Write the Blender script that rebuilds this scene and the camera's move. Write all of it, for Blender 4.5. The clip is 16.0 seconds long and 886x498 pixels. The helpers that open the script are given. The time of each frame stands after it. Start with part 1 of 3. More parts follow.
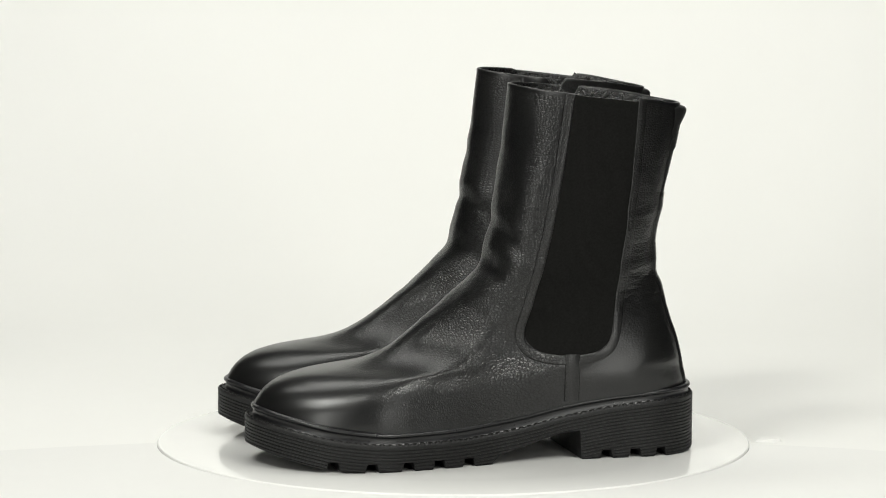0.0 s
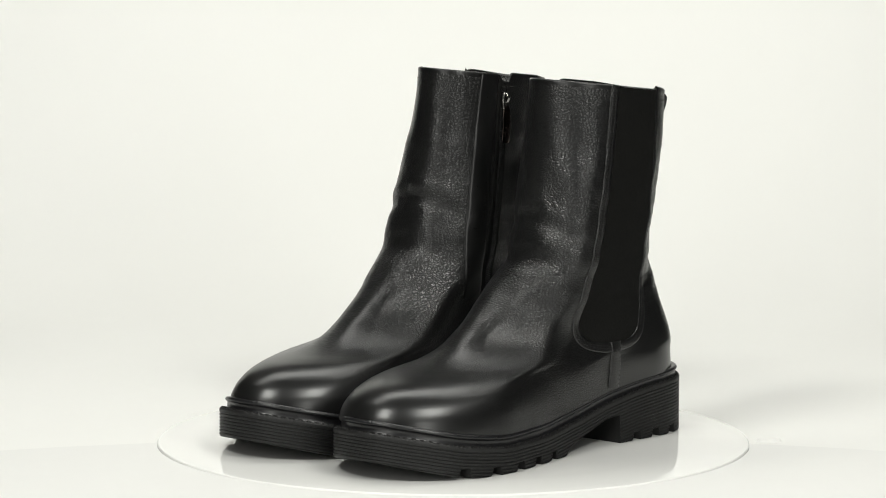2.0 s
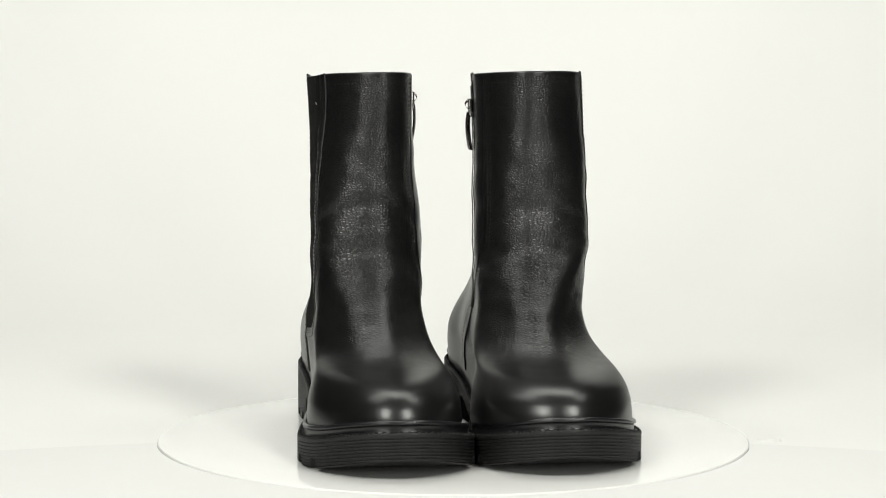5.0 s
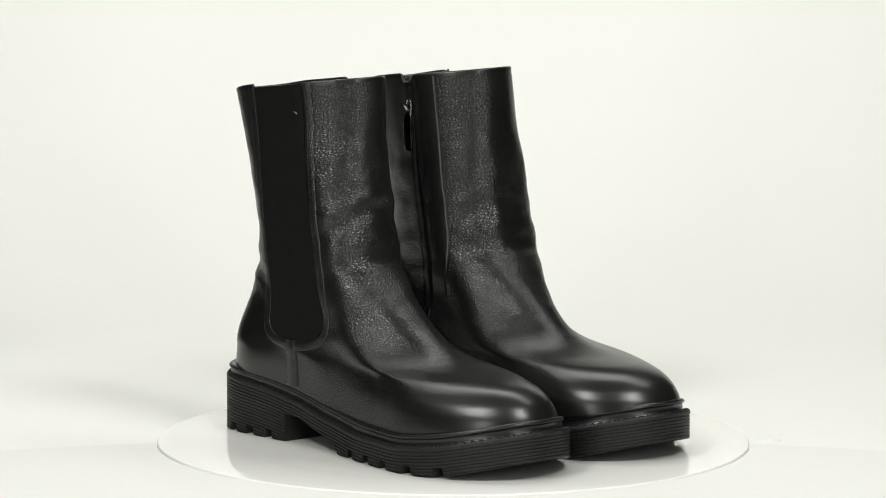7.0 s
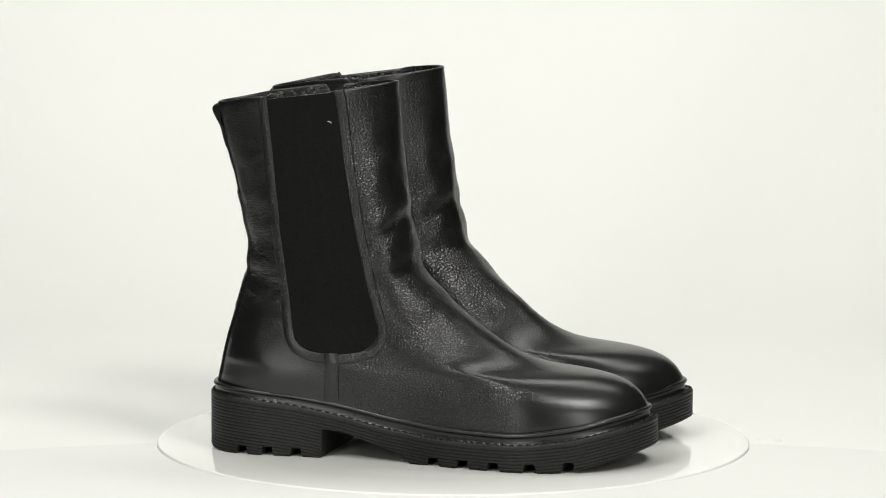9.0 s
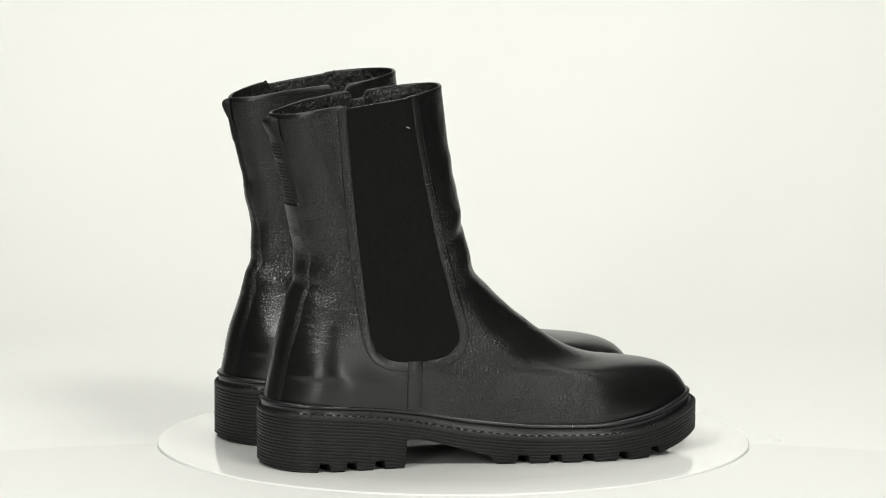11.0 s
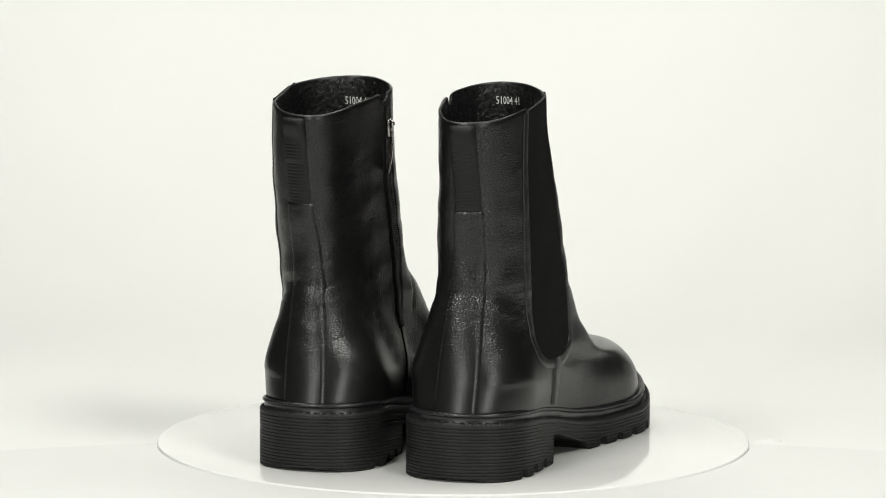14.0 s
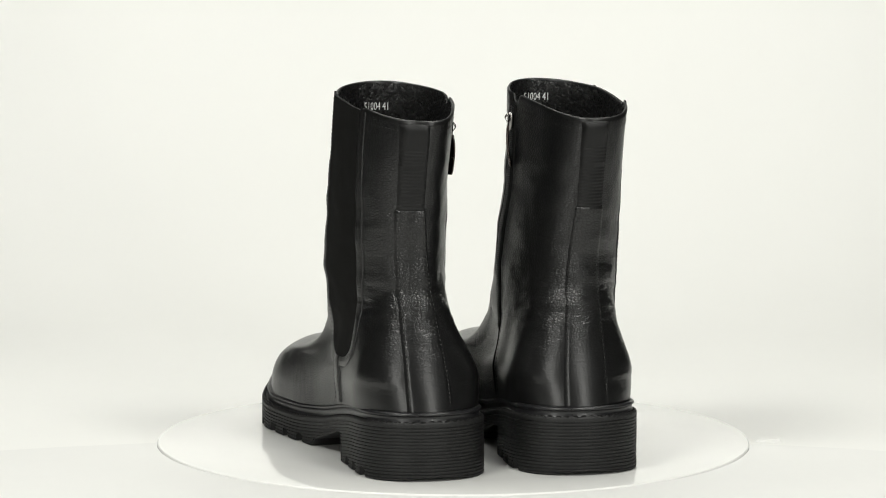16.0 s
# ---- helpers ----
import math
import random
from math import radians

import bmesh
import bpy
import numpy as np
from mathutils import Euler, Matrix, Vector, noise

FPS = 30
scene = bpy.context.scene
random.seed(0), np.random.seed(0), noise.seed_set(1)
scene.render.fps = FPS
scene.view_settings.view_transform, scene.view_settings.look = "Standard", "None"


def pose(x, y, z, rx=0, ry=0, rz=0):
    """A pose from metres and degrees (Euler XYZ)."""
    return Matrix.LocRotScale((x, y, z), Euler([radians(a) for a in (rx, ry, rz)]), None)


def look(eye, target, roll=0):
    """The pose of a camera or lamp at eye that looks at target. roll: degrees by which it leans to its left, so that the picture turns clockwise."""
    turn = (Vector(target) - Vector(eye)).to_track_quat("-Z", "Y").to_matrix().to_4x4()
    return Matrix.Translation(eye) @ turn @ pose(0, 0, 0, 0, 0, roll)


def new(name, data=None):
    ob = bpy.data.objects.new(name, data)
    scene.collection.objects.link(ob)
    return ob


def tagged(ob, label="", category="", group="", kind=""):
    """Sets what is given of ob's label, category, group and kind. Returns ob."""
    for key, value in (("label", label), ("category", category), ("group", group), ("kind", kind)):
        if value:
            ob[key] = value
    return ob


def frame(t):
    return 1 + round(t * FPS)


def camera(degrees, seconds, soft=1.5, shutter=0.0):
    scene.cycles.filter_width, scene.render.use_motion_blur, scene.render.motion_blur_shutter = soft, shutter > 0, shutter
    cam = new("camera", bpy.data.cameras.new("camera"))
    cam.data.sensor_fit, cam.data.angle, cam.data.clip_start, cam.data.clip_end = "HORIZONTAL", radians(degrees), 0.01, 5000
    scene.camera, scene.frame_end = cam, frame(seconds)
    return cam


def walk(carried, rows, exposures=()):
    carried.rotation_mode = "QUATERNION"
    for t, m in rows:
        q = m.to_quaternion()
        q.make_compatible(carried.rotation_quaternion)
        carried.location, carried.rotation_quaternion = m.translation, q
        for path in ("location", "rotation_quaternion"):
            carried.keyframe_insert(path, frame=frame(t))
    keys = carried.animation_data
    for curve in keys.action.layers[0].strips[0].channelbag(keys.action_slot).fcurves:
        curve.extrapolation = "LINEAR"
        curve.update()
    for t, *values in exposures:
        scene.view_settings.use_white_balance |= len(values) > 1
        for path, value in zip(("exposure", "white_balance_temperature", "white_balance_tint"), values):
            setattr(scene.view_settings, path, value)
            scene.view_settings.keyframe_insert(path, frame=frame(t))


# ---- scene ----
# camera: a still long lens on a tripod, three metres from the turntable's axis
cam = camera(11.194, 16.0, soft=1.05)
CAM_POSE = pose(0, -3.0, 0.5338, 90 - 7.6845, 0, 0.1386) @ pose(0, 0, 0, 0, 0, 0.1554)
walk(cam, [(0, CAM_POSE), (16, CAM_POSE)])

# ---- light: a white studio sweep under soft boxes ----
world = bpy.data.worlds.new("studio_air")
world.use_nodes = True
world.node_tree.nodes["Background"].inputs[0].default_value = (0.9, 0.95, 1.0, 1)
world.node_tree.nodes["Background"].inputs[1].default_value = 0.02
scene.world = world


def softbox(name, eye, target, sx, sy, watts, colour=(1.0, 1.0, 0.945)):
    data = bpy.data.lights.new(name, "AREA")
    data.shape, data.size, data.size_y, data.energy, data.color = "RECTANGLE", sx, sy, watts, colour
    ob = new(name, data)
    ob.matrix_world = look(eye, target)
    return ob


softbox("softbox_key_left", (-0.68, -0.98, 1.36), (0, 0, 0.08), 0.42, 0.42, 13.5)
softbox("softbox_key_right", (0.68, -0.98, 1.36), (0, 0, 0.08), 0.42, 0.42, 13.5)
softbox("softbox_top", (0.0, 0.5, 1.5), (0, 0.3, 0.0), 1.0, 0.4, 8)
softbox("softbox_front_left", (-0.98, -2.1, 0.46), (0, 0, 0.15), 0.26, 1.36, 11.0)
softbox("softbox_front_right", (0.98, -2.1, 0.46), (0, 0, 0.15), 0.26, 1.36, 11.0)
# unseen pair, added only to brighten the backdrop evenly
softbox("backdrop_fill_left", (-0.75, 0.3, 1.6), (-0.1, 1.1, 0.15), 0.5, 0.5, 4.05)
softbox("backdrop_fill_right", (0.75, 0.3, 1.6), (0.1, 1.1, 0.15), 0.5, 0.5, 4.05)
scene.view_settings.exposure = 0.0


# ---- materials ----
def material(name):
    mat = bpy.data.materials.new(name)
    mat.use_nodes = True
    return mat, mat.node_tree, mat.node_tree.nodes["Principled BSDF"]


def node(tree, kind, **values):
    n = tree.nodes.new(kind)
    for key, value in values.items():
        n.inputs[key.replace("_", " ")].default_value = value
    return n


def ramp(tree, fac, stops):
    r = tree.nodes.new("ShaderNodeValToRGB")
    while len(r.color_ramp.elements) < len(stops):
        r.color_ramp.elements.new(0.5)
    for e, (pos, col) in zip(r.color_ramp.elements, stops):
        e.position = pos
        e.color = (*col, 1) if len(col) == 3 else col
    tree.links.new(fac, r.inputs["Fac"])
    return r


def grey(v):
    return (v, v, v)


def plain(name, colour, rough, scale=300.0, bump=0.05, spread=0.25, distance=0.0005, metal=0.0, spec=0.5):
    """A surface with grain and slow stains at two scales."""
    mat, tree, bsdf = material(name)
    coord = tree.nodes.new("ShaderNodeTexCoord")
    fine = node(tree, "ShaderNodeTexNoise", Scale=scale, Detail=4.0, Roughness=0.6)
    slow = node(tree, "ShaderNodeTexNoise", Scale=scale / 22, Detail=3.0)
    for n in (fine, slow):
        tree.links.new(coord.outputs["Object"], n.inputs["Vector"])
    low, high = [c * (1 - spread) for c in colour], [c * (1 + spread) for c in colour]
    col = ramp(tree, slow.outputs["Fac"], [(0.3, low), (0.7, high)])
    tree.links.new(col.outputs["Color"], bsdf.inputs["Base Color"])
    ro = ramp(tree, fine.outputs["Fac"], [(0.3, grey(max(rough - 0.06, 0.02))), (0.7, grey(min(rough + 0.06, 1)))])
    tree.links.new(ro.outputs["Color"], bsdf.inputs["Roughness"])
    bsdf.inputs["Metallic"].default_value = metal
    bsdf.inputs["Specular IOR Level"].default_value = spec
    if bump:
        b = node(tree, "ShaderNodeBump", Strength=bump, Distance=distance)
        tree.links.new(fine.outputs["Fac"], b.inputs["Height"])
        tree.links.new(b.outputs["Normal"], bsdf.inputs["Normal"])
    return mat


def leather_material(name):
    """Black tumbled leather: pebbles, fine creases where it bends, worn smooth on the toe and the heel."""
    mat, tree, bsdf = material(name)
    link = tree.links.new
    coord = tree.nodes.new("ShaderNodeTexCoord")

    def scaled(v):
        m = tree.nodes.new("ShaderNodeMapping")
        m.inputs["Scale"].default_value = v
        link(coord.outputs["Object"], m.inputs["Vector"])
        return m.outputs[0]

    def attr(key):
        n = tree.nodes.new("ShaderNodeAttribute")
        n.attribute_name = key
        return n.outputs["Fac"]

    def math_node(op, x, y):
        n = tree.nodes.new("ShaderNodeMath")
        n.operation = op
        for k, v in enumerate((x, y)):
            if isinstance(v, float):
                n.inputs[k].default_value = v
            else:
                link(v, n.inputs[k])
        return n.outputs[0]

    def bump(height, strength, distance, normal=None):
        b = node(tree, "ShaderNodeBump", Distance=distance)
        link(height, b.inputs["Height"])
        if isinstance(strength, float):
            b.inputs["Strength"].default_value = strength
        else:
            link(strength, b.inputs["Strength"])
        if normal is not None:
            link(normal, b.inputs["Normal"])
        return b.outputs[0]

    cells = node(tree, "ShaderNodeTexVoronoi", Scale=1.0, Randomness=0.9)
    cells.feature = "DISTANCE_TO_EDGE"
    link(scaled((430.0, 430.0, 560.0)), cells.inputs["Vector"])
    pebble = ramp(tree, cells.outputs["Distance"], [(0.0, grey(0)), (0.10, grey(0.36)), (0.26, grey(0.80)), (0.5, grey(1))]).outputs[0]
    valley_shade = ramp(tree, cells.outputs["Distance"], [(0.0, grey(1)), (0.05, grey(0.5)), (0.13, grey(0))]).outputs[0]
    patch = node(tree, "ShaderNodeTexNoise", Scale=22.0, Detail=2.0)
    link(coord.outputs["Object"], patch.inputs["Vector"])
    patched = ramp(tree, patch.outputs["Fac"], [(0.32, grey(0.7)), (0.62, grey(1))]).outputs[0]
    grained = math_node("MULTIPLY", attr("grain"), patched)
    normal = bump(pebble, grained, 0.00017)
    # creases across the vamp and round the shaft
    folds = node(tree, "ShaderNodeTexVoronoi", Scale=1.0, Randomness=1.0)
    folds.feature = "DISTANCE_TO_EDGE"
    wobble = node(tree, "ShaderNodeTexNoise", Scale=160.0, Detail=1.0)
    link(coord.outputs["Object"], wobble.inputs["Vector"])
    bent = tree.nodes.new("ShaderNodeVectorMath")
    bent.operation = "MULTIPLY_ADD"
    link(wobble.outputs["Color"], bent.inputs[0])
    bent.inputs[1].default_value = (0.9, 0.9, 0.9)
    link(scaled((640.0, 300.0, 520.0)), bent.inputs[2])
    link(bent.outputs[0], folds.inputs["Vector"])
    crease = ramp(tree, folds.outputs["Distance"], [(0.0, grey(0)), (0.12, grey(0.35)), (0.3, grey(0.85)), (0.5, grey(1))]).outputs[0]
    creased = math_node("MULTIPLY", attr("vamp"), ramp(tree, patch.outputs["Fac"], [(0.32, grey(0.6)), (0.62, grey(1))]).outputs[0])
    normal = bump(crease, creased, 0.00011, normal)
    shaft = node(tree, "ShaderNodeTexNoise", Scale=1.0, Detail=2.0, Roughness=0.55, Distortion=0.25)
    link(scaled((120.0, 120.0, 430.0)), shaft.inputs["Vector"])
    normal = bump(shaft.outputs["Fac"], attr("shaft"), 0.00036, normal)
    pores = node(tree, "ShaderNodeTexNoise", Scale=1500.0, Detail=2.0)
    link(coord.outputs["Object"], pores.inputs["Vector"])
    normal = bump(pores.outputs["Fac"], 0.10, 0.00006, normal)
    link(normal, bsdf.inputs["Normal"])
    col = ramp(tree, patch.outputs["Fac"], [(0.3, (0.0050, 0.0050, 0.0052)), (0.7, (0.0080, 0.0080, 0.0078))])
    link(col.outputs[0], bsdf.inputs["Base Color"])
    ro = ramp(tree, patch.outputs["Fac"], [(0.3, grey(0.290)), (0.7, grey(0.308))])
    link(ro.outputs[0], bsdf.inputs["Roughness"])
    # valleys between pebbles and creases are dull: less specular stands in for their shade
    dip = math_node("MULTIPLY", valley_shade, grained)
    crease_shade = math_node("MULTIPLY", ramp(tree, folds.outputs["Distance"], [(0.0, grey(1)), (0.06, grey(0.5)), (0.15, grey(0))]).outputs[0], creased)
    dip = math_node("MINIMUM", math_node("ADD", dip, crease_shade), 1.0)
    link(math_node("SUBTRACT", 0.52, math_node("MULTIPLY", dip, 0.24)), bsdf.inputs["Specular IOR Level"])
    return mat


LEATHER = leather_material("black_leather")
RUBBER = plain("black_rubber", (0.009, 0.009, 0.009), 0.5, 500, 0.35, 0.3, 0.0004, spec=0.35)
RAND = plain("black_rand_rubber", (0.010, 0.010, 0.011), 0.32, 400, 0.1, 0.3)
LINING = plain("black_lining", (0.008, 0.008, 0.008), 0.28, 330, 1.0, 0.3, 0.0016)
SMOOTH = plain("smooth_black_leather", (0.006, 0.006, 0.006), 0.33, 400, 0.15, 0.3)
TAPE = plain("black_webbing", (0.006, 0.006, 0.0055), 0.75, 900, 0.4, 0.2, spec=0.2)
TEETH = plain("black_nylon", (0.008, 0.008, 0.008), 0.35, 500, 0.05, 0.2)
THREAD = plain("grey_thread", (0.018, 0.018, 0.017), 0.55, 900, 0.2, 0.3)
CHROME = plain("dark_chrome", (0.30, 0.29, 0.28), 0.2, 200, 0.03, 0.1, metal=1.0)
GUNMETAL = plain("bronze_black_metal", (0.07, 0.055, 0.05), 0.24, 200, 0.03, 0.15, metal=1.0)
WEBBING = plain("black_grosgrain", (0.006, 0.006, 0.006), 0.5, 900, 0.4, 0.2, spec=0.28)
STAMP = plain("white_ink", (0.75, 0.75, 0.74), 0.6, 700, 0.0, 0.2)


def elastic_material():
    """Matt knitted elastic: fine upright cords."""
    mat, tree, bsdf = material("black_elastic")
    coord = tree.nodes.new("ShaderNodeTexCoord")
    cords = node(tree, "ShaderNodeTexWave", Scale=420.0, Distortion=0.4, Detail=1.0)
    fuzz = node(tree, "ShaderNodeTexNoise", Scale=700.0, Detail=3.0)
    for n in (cords, fuzz):
        tree.links.new(coord.outputs["Object"], n.inputs["Vector"])
    b = node(tree, "ShaderNodeBump", Strength=0.35, Distance=0.0004)
    tree.links.new(cords.outputs["Fac"], b.inputs["Height"])
    tree.links.new(b.outputs[0], bsdf.inputs["Normal"])
    col = ramp(tree, fuzz.outputs["Fac"], [(0.3, (0.0055, 0.0055, 0.005)), (0.7, (0.009, 0.009, 0.0085))])
    tree.links.new(col.outputs[0], bsdf.inputs["Base Color"])
    bsdf.inputs["Roughness"].default_value = 0.9
    bsdf.inputs["Specular IOR Level"].default_value = 0.08
    return mat


ELASTIC = elastic_material()
WHITE_GLOSS = plain("white_acrylic", (0.80, 0.80, 0.78), 0.08, 30, 0.0, 0.01)
WHITE_PAPER = plain("white_paper", (0.80, 0.80, 0.775), 0.75, 60, 0.05, 0.012)
SHEET_PAPER = plain("loose_white_paper", (0.755, 0.755, 0.735), 0.75, 60, 0.05, 0.012)
GREY_WALL = plain("grey_paint", (0.05, 0.05, 0.05), 0.85, 60, 0.05, 0.1)


# ---- mesh helpers ----
def mesh_of(name, verts, faces, smooth=True):
    me = bpy.data.meshes.new(name)
    me.from_pydata([tuple(v) for v in verts], [], faces)
    me.validate()
    me.update()
    if smooth:
        for p in me.polygons:
            p.use_smooth = True
    return me


def part_of(name, me, mat, parent, label=""):
    ob = new(name, me)
    me.materials.append(mat)
    if parent is not None:
        ob.parent = parent
    return tagged(ob, label) if label else ob


def fix_normals(me):
    bm = bmesh.new()
    bm.from_mesh(me)
    bmesh.ops.remove_doubles(bm, verts=bm.verts, dist=1e-6)
    bmesh.ops.recalc_face_normals(bm, faces=bm.faces)
    bm.to_mesh(me)
    bm.free()
    return me


def sharpen(me, degrees):
    """Marks edges sharper than this angle."""
    bm = bmesh.new()
    bm.from_mesh(me)
    for e in bm.edges:
        if len(e.link_faces) == 2 and e.calc_face_angle(0) > radians(degrees):
            e.smooth = False
    bm.to_mesh(me)
    bm.free()
    return me


def curve(xs, ys):
    """A monotone cubic through the points."""
    xs, ys = np.array(xs, float), np.array(ys, float)
    if xs[0] > xs[-1]:
        xs, ys = xs[::-1], ys[::-1]
    h, d = np.diff(xs), np.diff(ys) / np.diff(xs)
    m = np.zeros(len(xs))
    m[0], m[-1] = d[0], d[-1]
    for i in range(1, len(xs) - 1):
        if d[i - 1] * d[i] > 0:
            w1, w2 = 2 * h[i] + h[i - 1], h[i] + 2 * h[i - 1]
            m[i] = (w1 + w2) / (w1 / d[i - 1] + w2 / d[i])

    x = np.linspace(xs[0], xs[-1], 1500)
    i = np.clip(np.searchsorted(xs, x) - 1, 0, len(xs) - 2)
    t = (x - xs[i]) / h[i]
    y = ((2 * t**3 - 3 * t**2 + 1) * ys[i] + (t**3 - 2 * t**2 + t) * h[i] * m[i]
         + (3 * t**2 - 2 * t**3) * ys[i + 1] + (t**3 - t**2) * h[i] * m[i + 1])
    return lambda v: np.interp(v, x, y)


def step(a, b, x):
    t = np.clip((np.asarray(x, float) - a) / (b - a), 0, 1)
    return t * t * (3 - 2 * t)


# ---- the boot's form, in millimetres: x from the heel's back to the toe, z up from the turntable ----
FRONT_X = [299, 298.5, 297, 293.5, 288, 280, 269, 255, 241, 225, 210, 195, 180, 164, 153, 145, 141.5, 138.5, 134.5, 132, 129.5, 128, 126, 125.5]
FRONT_Z = [20, 30, 37, 43.5, 50, 54.8, 58, 60, 61.8, 65.5, 72, 82.5, 94.5, 107, 116, 125, 134, 147, 163, 181, 207, 226, 245, 250]
BACK_Z = [20, 38, 56, 75, 98, 121, 137, 152, 172, 196, 214, 229, 250]
BACK_X = [5, 5, 7, 10.5, 17, 23, 25, 22.5, 19, 15.5, 12.5, 10, 9]
front_line, back_line = curve(FRONT_Z, FRONT_X), curve(BACK_Z, BACK_X)
welt_z = curve([0, 20, 59, 92, 136, 174, 212, 249, 287, 300], [44.5, 44, 41.6, 37.4, 29.4, 25.4, 24.4, 27.6, 35, 38])
rand_z = curve([0, 20, 59, 92, 136, 174, 212, 249, 287, 302], [37.5, 37, 34, 29, 20.6, 17, 16.6, 19.4, 27, 30.5])
bottom_z = curve([0, 6, 14, 240, 262, 285, 302], [3.0, 1, 0, 0, 2.4, 7.8, 13])
shaft_out = curve([20, 66, 93, 138, 190, 250], [40.5, 40.5, 40.6, 40, 39, 37.5])
shaft_in = curve([20, 66, 93, 138, 190, 250], [38.5, 38.5, 36.8, 33, 30, 30.5])
foot_out = curve([0, 0.14, 0.30, 0.45, 0.62, 0.74, 0.86, 1], [39, 39.5, 38.5, 41.5, 50.5, 54.5, 51, 45])
foot_in = curve([0, 0.14, 0.30, 0.45, 0.62, 0.74, 0.86, 1], [39, 39.5, 36, 35.5, 44, 49, 50, 45])
vamp_slope = curve([30, 38, 44, 50, 56, 62, 70, 82, 95, 250], [1, 0.988, 0.965, 0.925, 0.87, 0.81, 0.75, 0.70, 0.67, 0.65])
# what sets the boot in hand apart: its lean and width, and how its leather swells and sags at these heights
SHAPE = {}
FORM_Z = [45, 70, 95, 120, 145, 175, 210, 250]
CURL_Z = [60, 100, 130, 170, 240]
VAMP_Z = [50, 62, 75, 90, 115]


def take_shape(shape):
    SHAPE.clear()
    for key, value in shape.items():
        if isinstance(value, list) and key != "strap":
            value = curve({"front": FORM_Z, "back": FORM_Z, "out": FORM_Z, "in": FORM_Z, "vamp_out": VAMP_Z, "vamp_in": VAMP_Z}.get(key, CURL_Z), value)
        SHAPE[key] = value


def back_x(z):
    return back_line(z) + SHAPE["sit"] * step(130, 235, z) + SHAPE["back"](z)


def front_x(z):
    return front_line(z) + SHAPE["front"](z)


def half_width(x, z, side):
    """Half the upper's width at x and z; side 1 is the outer side, -1 the inner."""
    xb, xf = back_x(z), front_x(z)
    t = np.clip((x - xb) / (xf - xb), 0, 1)
    outer, q = side > 0, "out" if side > 0 else "in"
    ends = (1 - np.clip(1 - t / 0.17, 0, 1) ** 2.2) ** 0.5 * (1 - np.clip((t - 0.69) / 0.31, 0, 1) ** 2.5) ** (1 / 2.08)
    foot = (foot_out(t) if outer else foot_in(t)) * ends * (1 + 0.065 * np.exp(-((z - 62) / 22) ** 2) * (1 - step(0.4, 0.6, t)))
    slope = 1 - (1 - vamp_slope(z) - SHAPE["vamp_" + q](z)) * step(0.35, 0.65, t) * (1 + 0.9 * step(0.74, 0.95, t))
    rear = np.maximum(1.25, 2.1 + (SHAPE["full"] if outer else 0.0) + SHAPE["rear_" + q](z))
    fore = np.maximum(1.25, (SHAPE["square"] - 0.7 * step(160, 220, z) if outer else 2.3) + SHAPE["fore_" + q](z))
    egg = (1 - np.clip((0.68 - t) / 0.68, 0, 1) ** rear) ** 0.5 * (1 - np.clip((t - 0.68) / 0.32, 0, 1) ** fore) ** (1 / 2.1)
    shaft = (shaft_out(z) if outer else shaft_in(z)) * egg
    # the stiff heel counter stays full for longer than the forefoot
    low = 45 + 4 * (1 - step(0.2, 0.42, t))
    m = np.clip((z - low) / (130 - low), 0, 1)
    m = m * m * (3 - 2 * m)
    swell = SHAPE[q](z) * np.sqrt(np.clip(4 * t * (1 - t), 0, 1))
    return (foot * slope * (1 - m) + shaft * m) * (1 + (SHAPE["wide"] - 1) * step(60, 140, z)) + swell


def middle_y(x, z):
    """Where the upper's middle lies: it leans outward, and the shaft is twisted on the foot."""
    return SHAPE["lean"] * step(60, 150, z) + SHAPE["twist"](z) * (x - 75) * step(50, 110, z)


def side_y(x, z, side):
    return side * half_width(x, z, side) + middle_y(x, z)


def collar_z(x, side):
    """The height of the collar's edge at x."""
    xb, xf = float(back_x(230)), float(front_x(245))
    gap = (46, 49, 90, 93) if side > 0 else (70, 73, 79, 83)
    dip = step(gap[0], gap[1], x) * (1 - step(gap[2], gap[3], x)) * (0.7 if side > 0 else 4.5)
    return 230 + 15 * (x - xb) / (xf - xb) - dip + 1.6 * step(4, 34, x - xb) * (1 - step(gap[0] - 3, gap[1], x))


